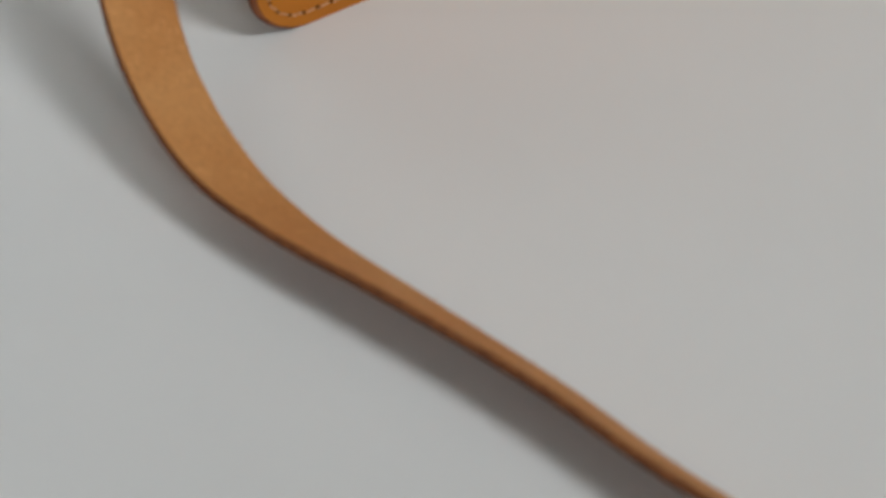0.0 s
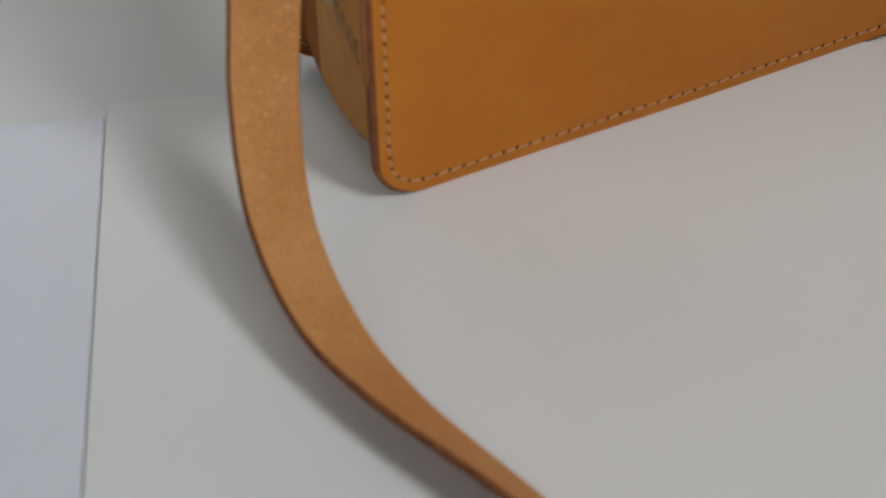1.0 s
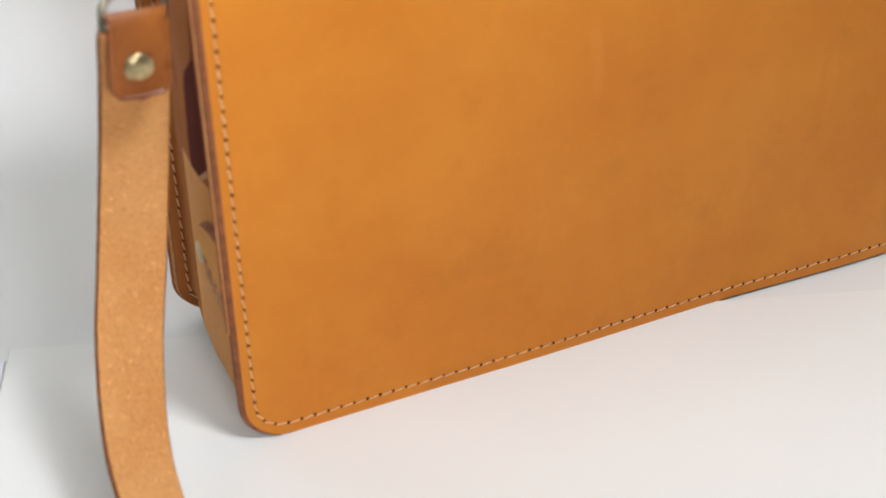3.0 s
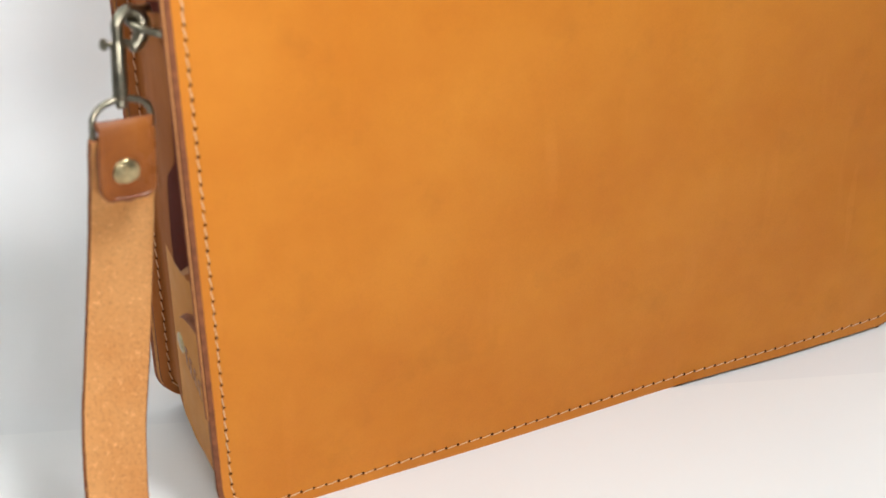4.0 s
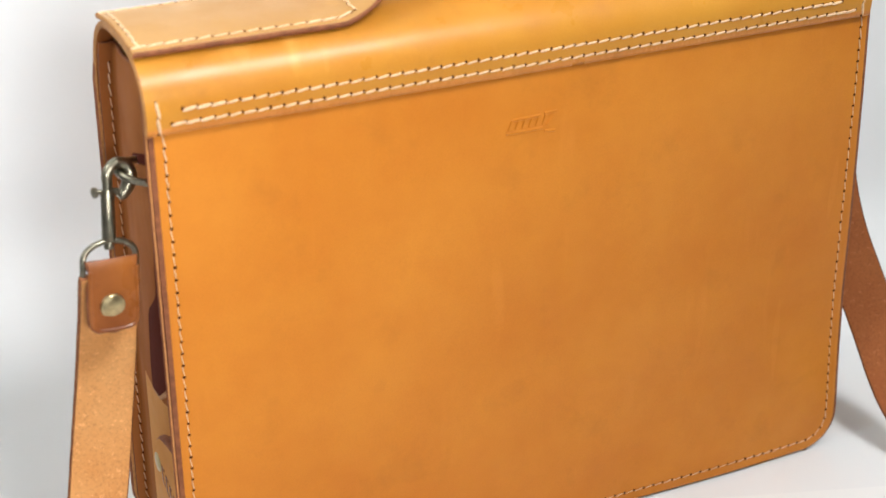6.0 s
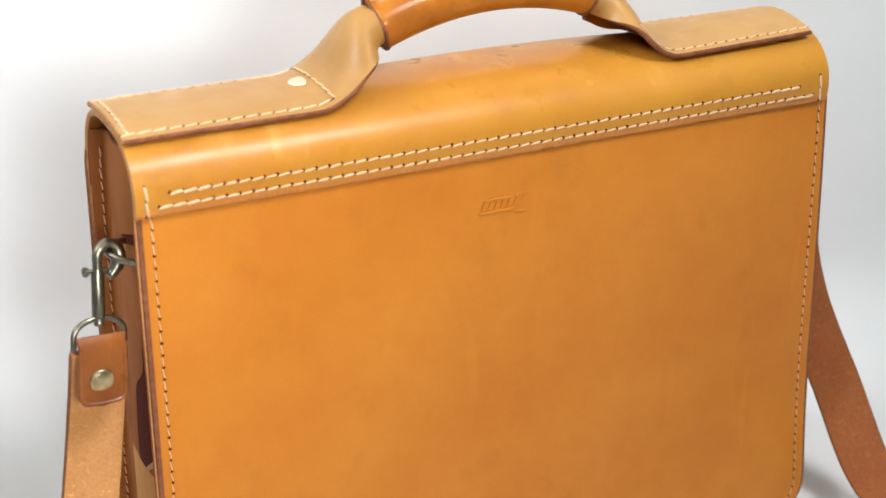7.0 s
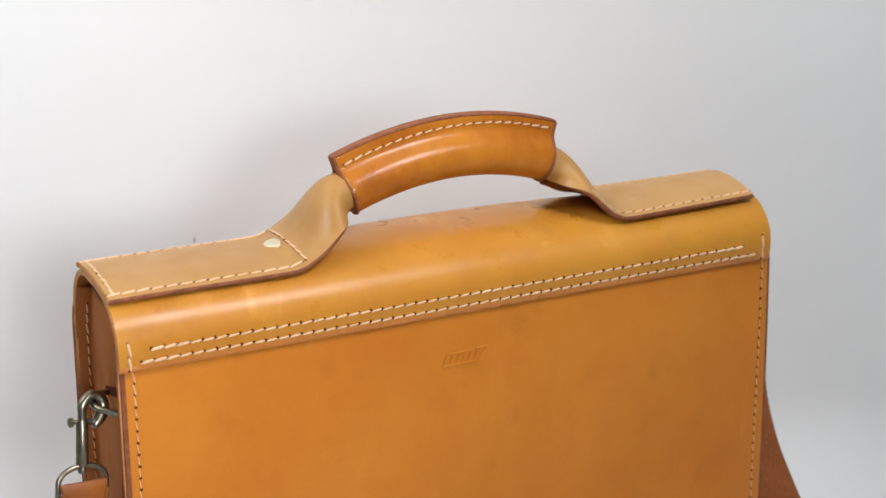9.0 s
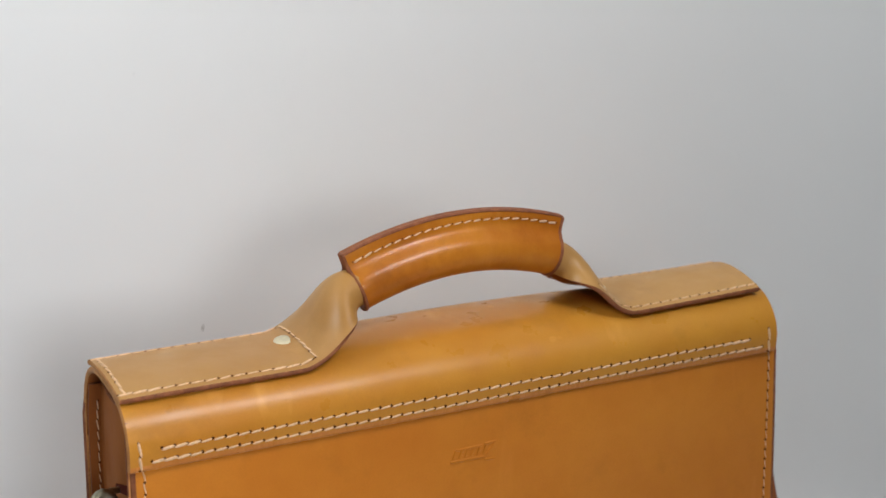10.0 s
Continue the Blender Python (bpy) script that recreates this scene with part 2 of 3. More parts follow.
def sewing(parent, path, normal, pitch=0.0062, width=0.00105, length=0.90, slant=0.15, seed=1, ends=3, hole=0.00055):
    """A seam along a path on a surface: the thread, one plump stitch after another, and the awl holes between them."""
    rnd = random.Random(seed)
    pts = [Vector(p) for p in resample(path, pitch)]
    normals = [Vector(n) for n in normal] if isinstance(normal, list) else [Vector(normal)] * len(pts)
    if len(normals) != len(pts):
        normals = [normals[min(len(normals) - 1, int(i * len(normals) / len(pts)))] for i in range(len(pts))]
    thread, holes = bmesh.new(), bmesh.new()
    for i in range(len(pts) - 1):
        a, b, nn = pts[i], pts[i + 1], normals[i].normalized()
        t = (b - a).normalized()
        s = nn.cross(t)
        c = (a + b) / 2
        double = i < ends or i >= len(pts) - 1 - ends
        hl = (b - a).length * length / 2 * (1.18 if double else rnd.uniform(0.92, 1.08))
        w = width * (1.35 if double else rnd.uniform(0.9, 1.1)) / 2
        lean = slant * rnd.uniform(0.7, 1.3)
        ring = []
        for f, sc in ((-1, 0.35), (-0.6, 1.0), (0, 1.05), (0.6, 1.0), (1, 0.35)):
            o = c + t * (hl * f) + s * (hl * f * lean)
            ring.append([thread.verts.new(o + s * (w * sc * cx) + nn * (w * sc * cz)) for cx, cz in ((-1, -0.1), (-0.6, 0.8), (0.6, 0.8), (1, -0.1))])
        for r0, r1 in zip(ring, ring[1:]):
            for k in range(3):
                thread.faces.new((r0[k], r0[k + 1], r1[k + 1], r1[k]))
        thread.faces.new(ring[0][::-1])
        thread.faces.new(ring[-1])
    for i, p in enumerate(pts):
        nn = normals[i].normalized()
        t = (pts[min(i + 1, len(pts) - 1)] - pts[max(i - 1, 0)]).normalized()
        s = nn.cross(t)
        r = hole * rnd.uniform(0.85, 1.15)
        q = p + s * (width * 0.42 + rnd.uniform(-0.0001, 0.0001))
        rim = [holes.verts.new(q + nn * 0.00012 + (t * math.cos(w) * 0.95 + s * math.sin(w) * 1.1) * r) for w in (k * math.pi / 4 for k in range(8))]
        holes.faces.new(rim)
        foot = [holes.verts.new(v.co - nn * 0.0003 + (v.co - q).normalized() * 0.00012) for v in rim]
        for k in range(8):
            holes.faces.new((rim[(k + 1) % 8], rim[k], foot[k], foot[(k + 1) % 8]))
    bmesh.ops.recalc_face_normals(thread, faces=thread.faces)
    child("stitching", thread, THREAD, parent, "pale waxed thread stitching")
    tagged(child("seam_punching", holes, HOLE, parent, "dark punched dots along the seam"), kind="stuff")


def cap_rivet(name, parent, at, normal, radius, height, label, material=RIVET):
    """a domed rivet cap with a rolled rim"""
    nn = Vector(normal).normalized()
    q = nn.to_track_quat("Z", "Y")
    bm = bmesh.new()
    prof = [(1.0, -0.3), (1.04, 0.1), (1.0, 0.4), (0.93, 0.55), (0.86, 0.52), (0.8, 0.62), (0.55, 0.85), (0.28, 0.97)]
    segs, rings = 28, []
    for rr, zz in prof:
        rings.append([bm.verts.new(Vector(at) + q @ Vector((radius * rr * math.cos(w), radius * rr * math.sin(w), height * zz))) for w in (2 * math.pi * k / segs for k in range(segs))])
    tip = bm.verts.new(Vector(at) + nn * height)
    for r0, r1 in zip(rings, rings[1:]):
        for k in range(segs):
            bm.faces.new((r0[k], r0[(k + 1) % segs], r1[(k + 1) % segs], r1[k]))
    for k in range(segs):
        bm.faces.new((rings[-1][k], rings[-1][(k + 1) % segs], tip))
    bmesh.ops.recalc_face_normals(bm, faces=bm.faces)
    return child(name, bm, material, parent, label)


# ---- the setting ----
# the table's sweep, its sheets and the wall line run along U; INTO points away from the camera
U, INTO = Vector((0.944, -0.330, 0)).normalized(), Vector((0.330, 0.944, 0)).normalized()
CORNER = Vector((-0.272, 0.108, 0))


def on_table(a, b, z):
    """a metres along U and b metres into the picture from the sheets' meeting corner"""
    return CORNER + U * a + INTO * b + Vector((0, 0, z))


COVE, DEEP, TABLE = 0.075, 0.268, -0.0018
prof = [(-0.85, TABLE)] + [(x, TABLE) for x in np.linspace(-0.8, DEEP - COVE, 24)]
prof += [(DEEP - COVE + COVE * math.sin(w), TABLE + COVE - COVE * math.cos(w)) for w in np.linspace(0.12, math.pi / 2, 12)]
prof += [(DEEP, z) for z in np.linspace(0.08, 1.5, 14)]
backdrop = part("backdrop", thick_sheet([[on_table(a, b, z) for b, z in prof] for a in np.linspace(-0.42, 1.5, 20)], 0.004), [BACKDROP, BACKDROP, BACKDROP])
tagged(backdrop, "seamless white backdrop sweeping from table up the wall", "backdrop", kind="structure")


def smudge(at, along, across, length, width, parent, seed):
    """a small grey scuff with a ragged outline, 0.3 mm proud of its surface"""
    rnd = random.Random(seed)
    bm = bmesh.new()
    lift = along.cross(across).normalized() * 0.0003
    rim = []
    for k in range(14):
        w = 2 * math.pi * k / 14
        q = rnd.uniform(0.6, 1.1)
        rim.append(bm.verts.new(at + lift + along * (math.cos(w) * length / 2 * q) + across * (math.sin(w) * width / 2 * q)))
    bm.faces.new(rim)
    part("scuff_mark", bm, SCUFF, parent, "small grey scuff")


smudge(Vector((-0.0540, 0.3160, 0.2155)) - INTO * 0.0008, Vector((0.15, 0, 1)).normalized(), U, 0.0060, 0.0016, backdrop, 4)
smudge(Vector((-0.2203, 0.1861, TABLE)), U, -INTO, 0.0022, 0.0012, backdrop, 5)


def sheet_of_paper(a0, a1, b0, b1, mat, label):
    g = []
    for a in np.linspace(a0, a1, 24):
        g.append([on_table(a, b, 0.0) for b in np.linspace(b0, b1, 24)])
    bm = thick_sheet(g, 0.0016)
    e = thing("paper_sheet", on_table((a0 + a1) / 2, (b0 + b1) / 2, 0), label, "paper sheet")
    child("sheet", bm, [mat, mat, mat], e)
    return e


sheet_of_paper(0.0, 0.62, -0.60, 0.0055, PAPER, "white paper sheet lying flat under the leather bag")
sheet_of_paper(-0.40, -0.0016, -0.60, -0.003, PAPER_COOL, "cool white paper sheet laid beside another sheet")


def slab(name, x0, x1, y0, y1, z0, z1, mat, label, category):
    bm = bmesh.new()
    bmesh.ops.create_cube(bm, size=1)
    for v in bm.verts:
        v.co = ((x0 + x1) / 2 + v.co.x * (x1 - x0), (y0 + y1) / 2 + v.co.y * (y1 - y0), (z0 + z1) / 2 + v.co.z * (z1 - z0))
    ob = part(name, bm, mat)
    for poly in ob.data.polygons:
        poly.use_smooth = False
    return tagged(ob, label, category, kind="structure")


# the plain room round the table, with a window opening behind the camera
slab("floor", -2.6, 2.6, -2.6, 2.6, -0.105, -0.005, ROOM, "plain grey floor of the room", "floor")
slab("ceiling", -2.6, 2.6, -2.6, 2.6, 1.75, 1.85, CEILING, "plain pale ceiling", "ceiling")
slab("wall_north", -2.6, 2.6, 2.5, 2.6, -0.005, 1.75, ROOM, "plain grey wall", "wall")
# unseen west wall, its opening added to fit the fill lamp
slab("wall_west_low", -1.07, -0.97, -1.8, 2.5, -0.005, 0.96, ROOM, "unseen plain grey wall below a lamp opening", "wall")
slab("wall_west_high", -1.07, -0.97, -1.8, 2.5, 1.44, 1.75, ROOM, "unseen plain grey wall above a lamp opening", "wall")
slab("wall_west_left", -1.07, -0.97, -1.8, -0.28, 0.96, 1.44, ROOM, "unseen plain grey wall beside a lamp opening", "wall")
slab("wall_west_right", -1.07, -0.97, 0.38, 2.5, 0.96, 1.44, ROOM, "unseen plain grey wall beside a lamp opening", "wall")
slab("wall_east", 2.5, 2.6, -2.5, 2.5, -0.005, 1.75, ROOM_DARK, "plain dark brown wall", "wall")
slab("wall_south_low", -0.97, 2.5, -1.80, -1.70, -0.005, 0.60, ROOM, "unseen plain grey wall below a lamp opening", "wall")
slab("wall_south_high", -0.97, 2.5, -1.80, -1.70, 1.04, 1.75, ROOM, "unseen plain grey wall above a lamp opening", "wall")
slab("wall_south_left", -0.97, -0.56, -1.80, -1.70, 0.60, 1.04, ROOM, "unseen plain grey wall beside a lamp opening", "wall")
slab("wall_south_right", -0.12, 2.5, -1.80, -1.70, 0.60, 1.04, ROOM, "unseen plain grey wall beside a lamp opening", "wall")


# ---- the briefcase ----
bag = thing("leather_briefcase", (0, 0.045, 0), "tan leather briefcase standing upright, pale stitched, with carrying handle", "briefcase")

XL, RB = -0.1915, 0.021


def x_right(z):
    return float(np.interp(z, [0.0, 0.03, 0.106, 0.22, 0.268, 0.276, 0.30], [0.2055, 0.2046, 0.1987, 0.1936, 0.1907, 0.1835, 0.1815]))


def side_x(z, right, inset=0.0):
    """the panel's edge at height z, pulled in by inset, round at the lower corners"""
    edge = (x_right(z) if right else -XL) - inset
    r = max(RB - inset, 0.004)
    h = z - inset
    if h < r:
        edge -= r - math.sqrt(max(r * r - (r - max(h, 0)) ** 2, 0))
    return edge if right else -edge


def outline(inset, top):
    """down the left edge, along the bottom, up the right edge"""
    zs = [top - k * 0.004 for k in range(int((top - RB - inset) / 0.004))]
    zs += [inset + (RB - inset) * (1 - math.sin(w)) for w in np.linspace(0, math.pi / 2, 10)]
    left = [(side_x(z, False, inset), z) for z in zs]
    right = [(side_x(z, True, inset) - (0.0020 * min(max((0.25 - z) / 0.10, 0), 1) if inset > 0.006 else 0), z) for z in reversed(zs)]
    bottom = [(x, inset) for x in np.linspace(left[-1][0], right[0][0], 60)[1:-1]]
    return left + bottom + right


def depth(z):
    """how far the bag reaches back at height z"""
    return float(np.interp(z, [0, 0.12, 0.262, 0.292], [0.0985, 0.0945, 0.0873, 0.0775]))


def panel_grid(y_of, top, flip, rim=False):
    """rows of points from the bottom up; rim: the margin outside the seam rolls away towards the cut edge"""
    zs = ([0, 0.0009, 0.0021, 0.0036, 0.0050, 0.0062, 0.0078, 0.0105, 0.0135, 0.017] if rim else [RB * (1 - math.cos(w)) for w in np.linspace(0, math.pi / 2, 9)][:-1]) + list(np.linspace(RB, top, 36))
    steps = [0, 0.0009, 0.0021, 0.0036, 0.0050, 0.0062, 0.0078]
    g = []
    for z in zs:
        a, b = side_x(z, False), side_x(z, True)
        w = b - a
        fs = [d / w for d in steps] + list(np.linspace(0.030, 0.970, 46)) + [1 - d / w for d in steps[::-1]] if rim else np.linspace(0, 1, 46)
        row = []
        for f in fs:
            x = a + w * f
            y = y_of(x, z)
            if rim:
                d = max(min(w * f, w - w * f, z), 0)
                y += (0.0009 if d < z else 0.0003) * max(1 - d / 0.0058, 0) ** 2.2 + 0.00022 * math.exp(-((d - 0.0062) / 0.0012) ** 2)
            row.append((x, y, z))
        g.append(row[::-1] if flip else row)
    return g


def belly(x, z):
    """the slight waviness of the near panel"""
    flare = min(max((x - 0.06) / 0.06, 0), 1) * max(1 - z / 0.07, 0) ** 1.5
    return -0.0015 * flare + 0.0011 * noise.noise(Vector((x * 9, 0.3, z * 9))) - 0.0012 * math.sin(math.pi * (x + 0.19) / 0.39) * math.sin(math.pi * min(z, 0.26) / 0.26)


back_panel = child("back_panel", thick_sheet(panel_grid(belly, 0.281, True, True), 0.0034, rim=True), [HIDE, EDGE, SUEDE], bag, "large smooth tan leather panel with brown edges")
far_grid = [[(x, y, z + 0.0045 * max(1 - z / 0.06, 0)) for x, y, z in row] for row in panel_grid(lambda x, z: depth(z) + 0.0034, 0.27, False)]
child("front_panel", thick_sheet(far_grid, 0.0034), [HIDE, EDGE, SUEDE], bag)

# the gusset runs down one side, under the bag and up the other
U_LINE = outline(0.0, 0.2815)
SECTION = [(-0.0012, 0.042), (-0.0085, 0.05), (-0.0095, 0.075), (-0.0075, 0.13), (-0.0035, 0.3), (-0.0028, 0.45), (-0.0038, 0.66), (-0.0058, 0.82), (-0.0072, 0.895), (-0.0068, 0.945), (-0.001, 0.962)]
gus = []
for i, (x, z) in enumerate(U_LINE):
    a, b = U_LINE[max(i - 1, 0)], U_LINE[min(i + 1, len(U_LINE) - 1)]
    t = Vector((b[0] - a[0], b[1] - a[1])).normalized()
    out = Vector((t.y, -t.x))
    lift = 0.009 * max(z - 0.24, 0) / 0.0415
    flange = 0.0024 if x < 0 and z > 0.06 else 0.0
    gus.append([(x + out.x * (o + (flange if f < 0.045 else 0)), f * depth(z), z + out.y * o + lift * (1 - f) + 0.0045 * f * max(1 - z / 0.06, 0)) for o, f in SECTION])
gusset_mesh = thick_sheet([r[::-1] for r in gus], 0.0018)
# the gusset's lower middle gets the yellower hide with left light painted in
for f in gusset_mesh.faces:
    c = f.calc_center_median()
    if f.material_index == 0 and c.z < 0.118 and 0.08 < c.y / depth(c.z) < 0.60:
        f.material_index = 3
gusset = child("gusset", gusset_mesh, [HIDE_SIDE, EDGE, SUEDE, HIDE_SIDE_LIT], bag, "brown leather side gusset")

# the crown leather: from the seam over the top and down the far side
CROWN = [(-0.0017, 0.2661), (-0.0025, 0.2669), (-0.0029, 0.2682), (-0.0031, 0.2710), (-0.0034, 0.2760), (-0.0022, 0.2832), (0.0018, 0.2902), (0.0080, 0.2956), (0.0155, 0.2985), (0.024, 0.3000), (0.0365, 0.3006), (0.050, 0.2999), (0.061, 0.2979), (0.0725, 0.2930), (0.0815, 0.2845), (0.0868, 0.2740), (0.0900, 0.2600), (0.0935, 0.230), (0.0975, 0.180), (0.1005, 0.120), (0.1020, 0.075)]
crown_line = spline([(0, y, z) for y, z in CROWN], 4)


def crown_ends(k):
    f = k / (len(crown_line) - 1)
    return float(np.interp(f, [0, 0.5, 0.7, 1.0], [-0.1926, -0.1926, -0.1912, -0.1905])), float(np.interp(f, [0, 0.2, 0.27, 0.35, 0.45, 0.6, 1.0], [0.1866, 0.1864, 0.1860, 0.1856, 0.1851, 0.1852, 0.187]))


cg = []
for k, (_, y, z) in enumerate(crown_line):
    a, b = crown_ends(k)
    row = []
    for f in np.linspace(0, 1, 50):
        x = a + (b - a) * f
        swell = min(max((x - 0.10) / 0.08, 0), 1) * math.exp(-((y - 0.034) / 0.031) ** 4) if z > 0.28 else 0
        arch = 0.0030 * max(1 - (x / 0.105) ** 2, 0) * math.exp(-((y - 0.045) / 0.034) ** 4) if z > 0.28 else 0
        row.append((x, y, z + 0.0022 * swell + arch))
    cg.append(row)
flap_mesh = thick_sheet([r[::-1] for r in cg], 0.0034)
for f in flap_mesh.faces:
    if f.material_index == 0 and f.calc_center_median().y < 0 and f.calc_center_median().z < 0.2694:
        f.material_index = 3
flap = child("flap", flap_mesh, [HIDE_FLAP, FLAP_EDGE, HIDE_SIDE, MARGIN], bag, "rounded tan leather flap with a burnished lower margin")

# sewing round the near panel, along the flap's seam and on the far edge
sew_line = [(x, belly(x, z) - 0.0001, z) for x, z in outline(0.0062, 0.2655)]
sewing(back_panel, sew_line, (0, -1, 0), seed=2, width=0.00052, length=0.84, hole=0.00064)
sewing(flap, [(-0.1876, -0.0030, 0.2672), (-0.1876, -0.0035, 0.2752), (-0.1876, -0.0031, 0.2815)], (0, -1, 0.05), seed=3, width=0.0010)
sewing(flap, [(0.1812, -0.0030, 0.2672), (0.1809, -0.0035, 0.2752), (0.1807, -0.0031, 0.2815)], (0, -1, 0.05), seed=4, width=0.0010)
sewing(flap, [(-0.1822, -0.0033, 0.2708), (0.1765, -0.0033, 0.2705)], (0, -1, 0), seed=5, width=0.00105, slant=0.12, hole=0.00070)
sewing(flap, [(-0.1772, -0.0036, 0.2768), (0.1668, -0.0036, 0.2763)], (0, -1, 0.1), seed=6, width=0.00105, slant=0.12, hole=0.00070)
far_line = []
for i, (x, z) in enumerate(outline(0.0052, 0.276)):
    if x < 0 and z < 0.276:
        far_line.append((x, depth(z) * 0.953 - 0.0005, z + 0.0045 * max(1 - z / 0.06, 0)))
sewing(gusset, far_line[:78], (0, -1, 0), seed=7, width=0.00052, hole=0.0005)


# ---- top strip and handle: one long leather strip that curls into the grip and lies flat again ----
def strip_mesh():
    """stations along the strip: place of its ridge, width across, and how tightly it curls round the grip's core"""
    def core(x):
        return 0.3398 + 0.030 * x - 3.05 * x * x + 0.0092

    S = [(-0.193, 0.3032, 0), (-0.17, 0.3034, 0), (-0.145, 0.3034, 0), (-0.12, 0.3034, 0), (-0.101, 0.3035, 0), (-0.0962, 0.3046, 0.01), (-0.0892, 0.3094, 0.04), (-0.0840, 0.3188, 0.12), (-0.0784, 0.3296, 0.27), (-0.0715, 0.3366, 0.47), (-0.0638, 0.3384, 0.92)]
    S += [(x, core(x), 1) for x in (-0.054, -0.042, -0.022, 0.0, 0.022, 0.042, 0.055)]
    S += [(0.0655, 0.3376, 0.90), (0.0735, 0.3305, 0.37), (0.0795, 0.3212, 0.16), (0.0842, 0.3122, 0.07), (0.0888, 0.3070, 0.02), (0.095, 0.3046, 0), (0.115, 0.3041, 0), (0.14, 0.3038, 0), (0.165, 0.3036, 0), (0.1842, 0.3036, 0)]
    line = spline([(x, z, c) for x, z, c in S], 4)
    g = []
    for i, (x, z, c) in enumerate(line):
        a, b = line[max(i - 1, 0)], line[min(i + 1, len(line) - 1)]
        t = Vector((b[0] - a[0], 0, b[1] - a[1])).normalized()
        nrm = (Vector((-t.z, 0, t.x)) * 0.55 + Vector((0, 0, 0.45))).normalized()
        c = min(max(c, 0), 1)
        half = 0.0295
        row = []
        for f in np.linspace(-1, 1, 17):
            s = f * half
            if c > 0.01:
                k = c / 0.0094
                y, d = math.sin(s * k) / k, (1 - math.cos(s * k)) / k
            else:
                y, d = s, 0.0
            skew = 0.0045 * (x / 0.19) * (1 - c) if x > 0 else 0.0
            end = min(max((x - 0.10) / 0.08, 0), 1)
            drop = (0.0030 * abs(f) ** 2.2 - 0.0026 * end + 0.0030 * end * max(f, 0) ** 2) * (1 - c)
            p = Vector((x + skew * f * 1.1, 0.0365 + y, z)) - nrm * (d + drop)
            p.z -= 0.0050 * f * math.exp(-((x - 0.0765) / 0.0095) ** 2)
            row.append(tuple(p))
        g.append(row)
    return g


strip_grid = np.array(strip_mesh())
for _ in range(14):
    for lo, hi in ((18, 44), (66, 92)):
        strip_grid[lo:hi] = (strip_grid[lo - 1:hi - 1] + 2 * strip_grid[lo:hi] + strip_grid[lo + 1:hi + 1]) / 4
strip_bm = thick_sheet(strip_grid, 0.0027)
for f in strip_bm.faces:
    if f.material_index == 1 and f.calc_center_median().x < -0.1925:
        f.material_index = 3
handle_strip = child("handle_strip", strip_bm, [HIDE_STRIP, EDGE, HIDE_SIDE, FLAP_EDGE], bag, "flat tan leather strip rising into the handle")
G = np.array(strip_grid)
for rows, seed in (((0, 21), 11), ((80, 110), 12)):
    sel = G[rows[0]:rows[1]]
    sewing(handle_strip, sel[:, 1] + np.array([0, 0.0, 0.0001]), (0, -0.15, 1), pitch=0.0068, seed=seed, width=0.0009)
    sewing(handle_strip, sel[:, 15] + np.array([0, 0.0, 0.0001]), (0, 0.15, 1), pitch=0.0068, seed=seed + 2, width=0.0009)
sewing(handle_strip, G[0, 1:16] + np.array([0.003, 0, 0.0002]), (0, 0, 1), pitch=0.0068, seed=15, width=0.0009)
knee = int(np.argmin(np.abs(G[:40, 8, 0] + 0.0945)))
sewing(handle_strip, G[knee, 1:16] + np.array([-0.0001, 0, 0.0003]), (-0.15, 0, 1), pitch=0.0062, seed=17, width=0.0007)
cap_rivet("rivet", handle_strip, (-0.0978, 0.0408, 0.3038), (-0.08, 0, 1), 0.0058, 0.0013, "flat pale brass rivet", PALE_RIVET)
cap_rivet("rivet", handle_strip, (0.0925, 0.0440, 0.3046), (0.05, 0, 1), 0.0050, 0.0013, "flat pale brass rivet", PALE_RIVET)


def grip_mesh():
    """a leather sleeve round the curled strip, closed by a sewn fin along its top"""
    xs = np.linspace(-0.0600, 0.0570, 40)
    g, fin_front, tops = [], [], []
    for x in xs:
        z = 0.3398 + 0.030 * x - 3.05 * x * x
        t = Vector((1, 0, 0.030 - 6.1 * x)).normalized()
        nrm = Vector((-t.z, 0, t.x))
        c = Vector((x, 0.0375, z))
        r, row, low = 0.0119, [], c - nrm * 0.0005
        def flank(sgn):
            return [c + nrm * n_ + Vector((0, sgn * y_, 0)) for n_, y_ in ((0.0206, 0.0026), (0.0175, 0.0027), (0.0150, 0.0030), (0.0130, 0.0035), (0.0111, 0.0050))]
        row += flank(1)
        for w in np.linspace(0.62, 2 * math.pi - 0.62, 30):
            row.append(low + (nrm * math.cos(w) + Vector((0, 1, 0)) * math.sin(w)) * r)
        row += flank(-1)[::-1]
        g.append([tuple(p) for p in row])
        down = min(max((0.03 - x) / 0.09, 0), 1)
        fin_front.append(tuple(c + nrm * (0.0168 - 0.0016 * down) + Vector((0, -0.0032 - 0.0004 * down, 0))))
        tops.append(c + nrm * 0.0210)
    return g, fin_front, tops


grip_grid, fin_line, fin_tops = grip_mesh()
grip = child("handle_grip", thick_sheet(grip_grid, 0.0030, 0.4), [HIDE_GRIP, EDGE, SUEDE], bag, "glossy worn tan leather handle grip with dark sewn edge")
sewing(grip, fin_line[1:-1], (0, -1, 0.2), pitch=0.0058, seed=21, ends=2, width=0.00085, length=0.72, hole=0.00032)
sewing(grip, [(x, 2 * 0.0375 - y, z) for x, y, z in fin_line[1:-1]], (0, 1, 0.2), pitch=0.0058, seed=22, ends=2, width=0.00085, length=0.72, hole=0.00032)
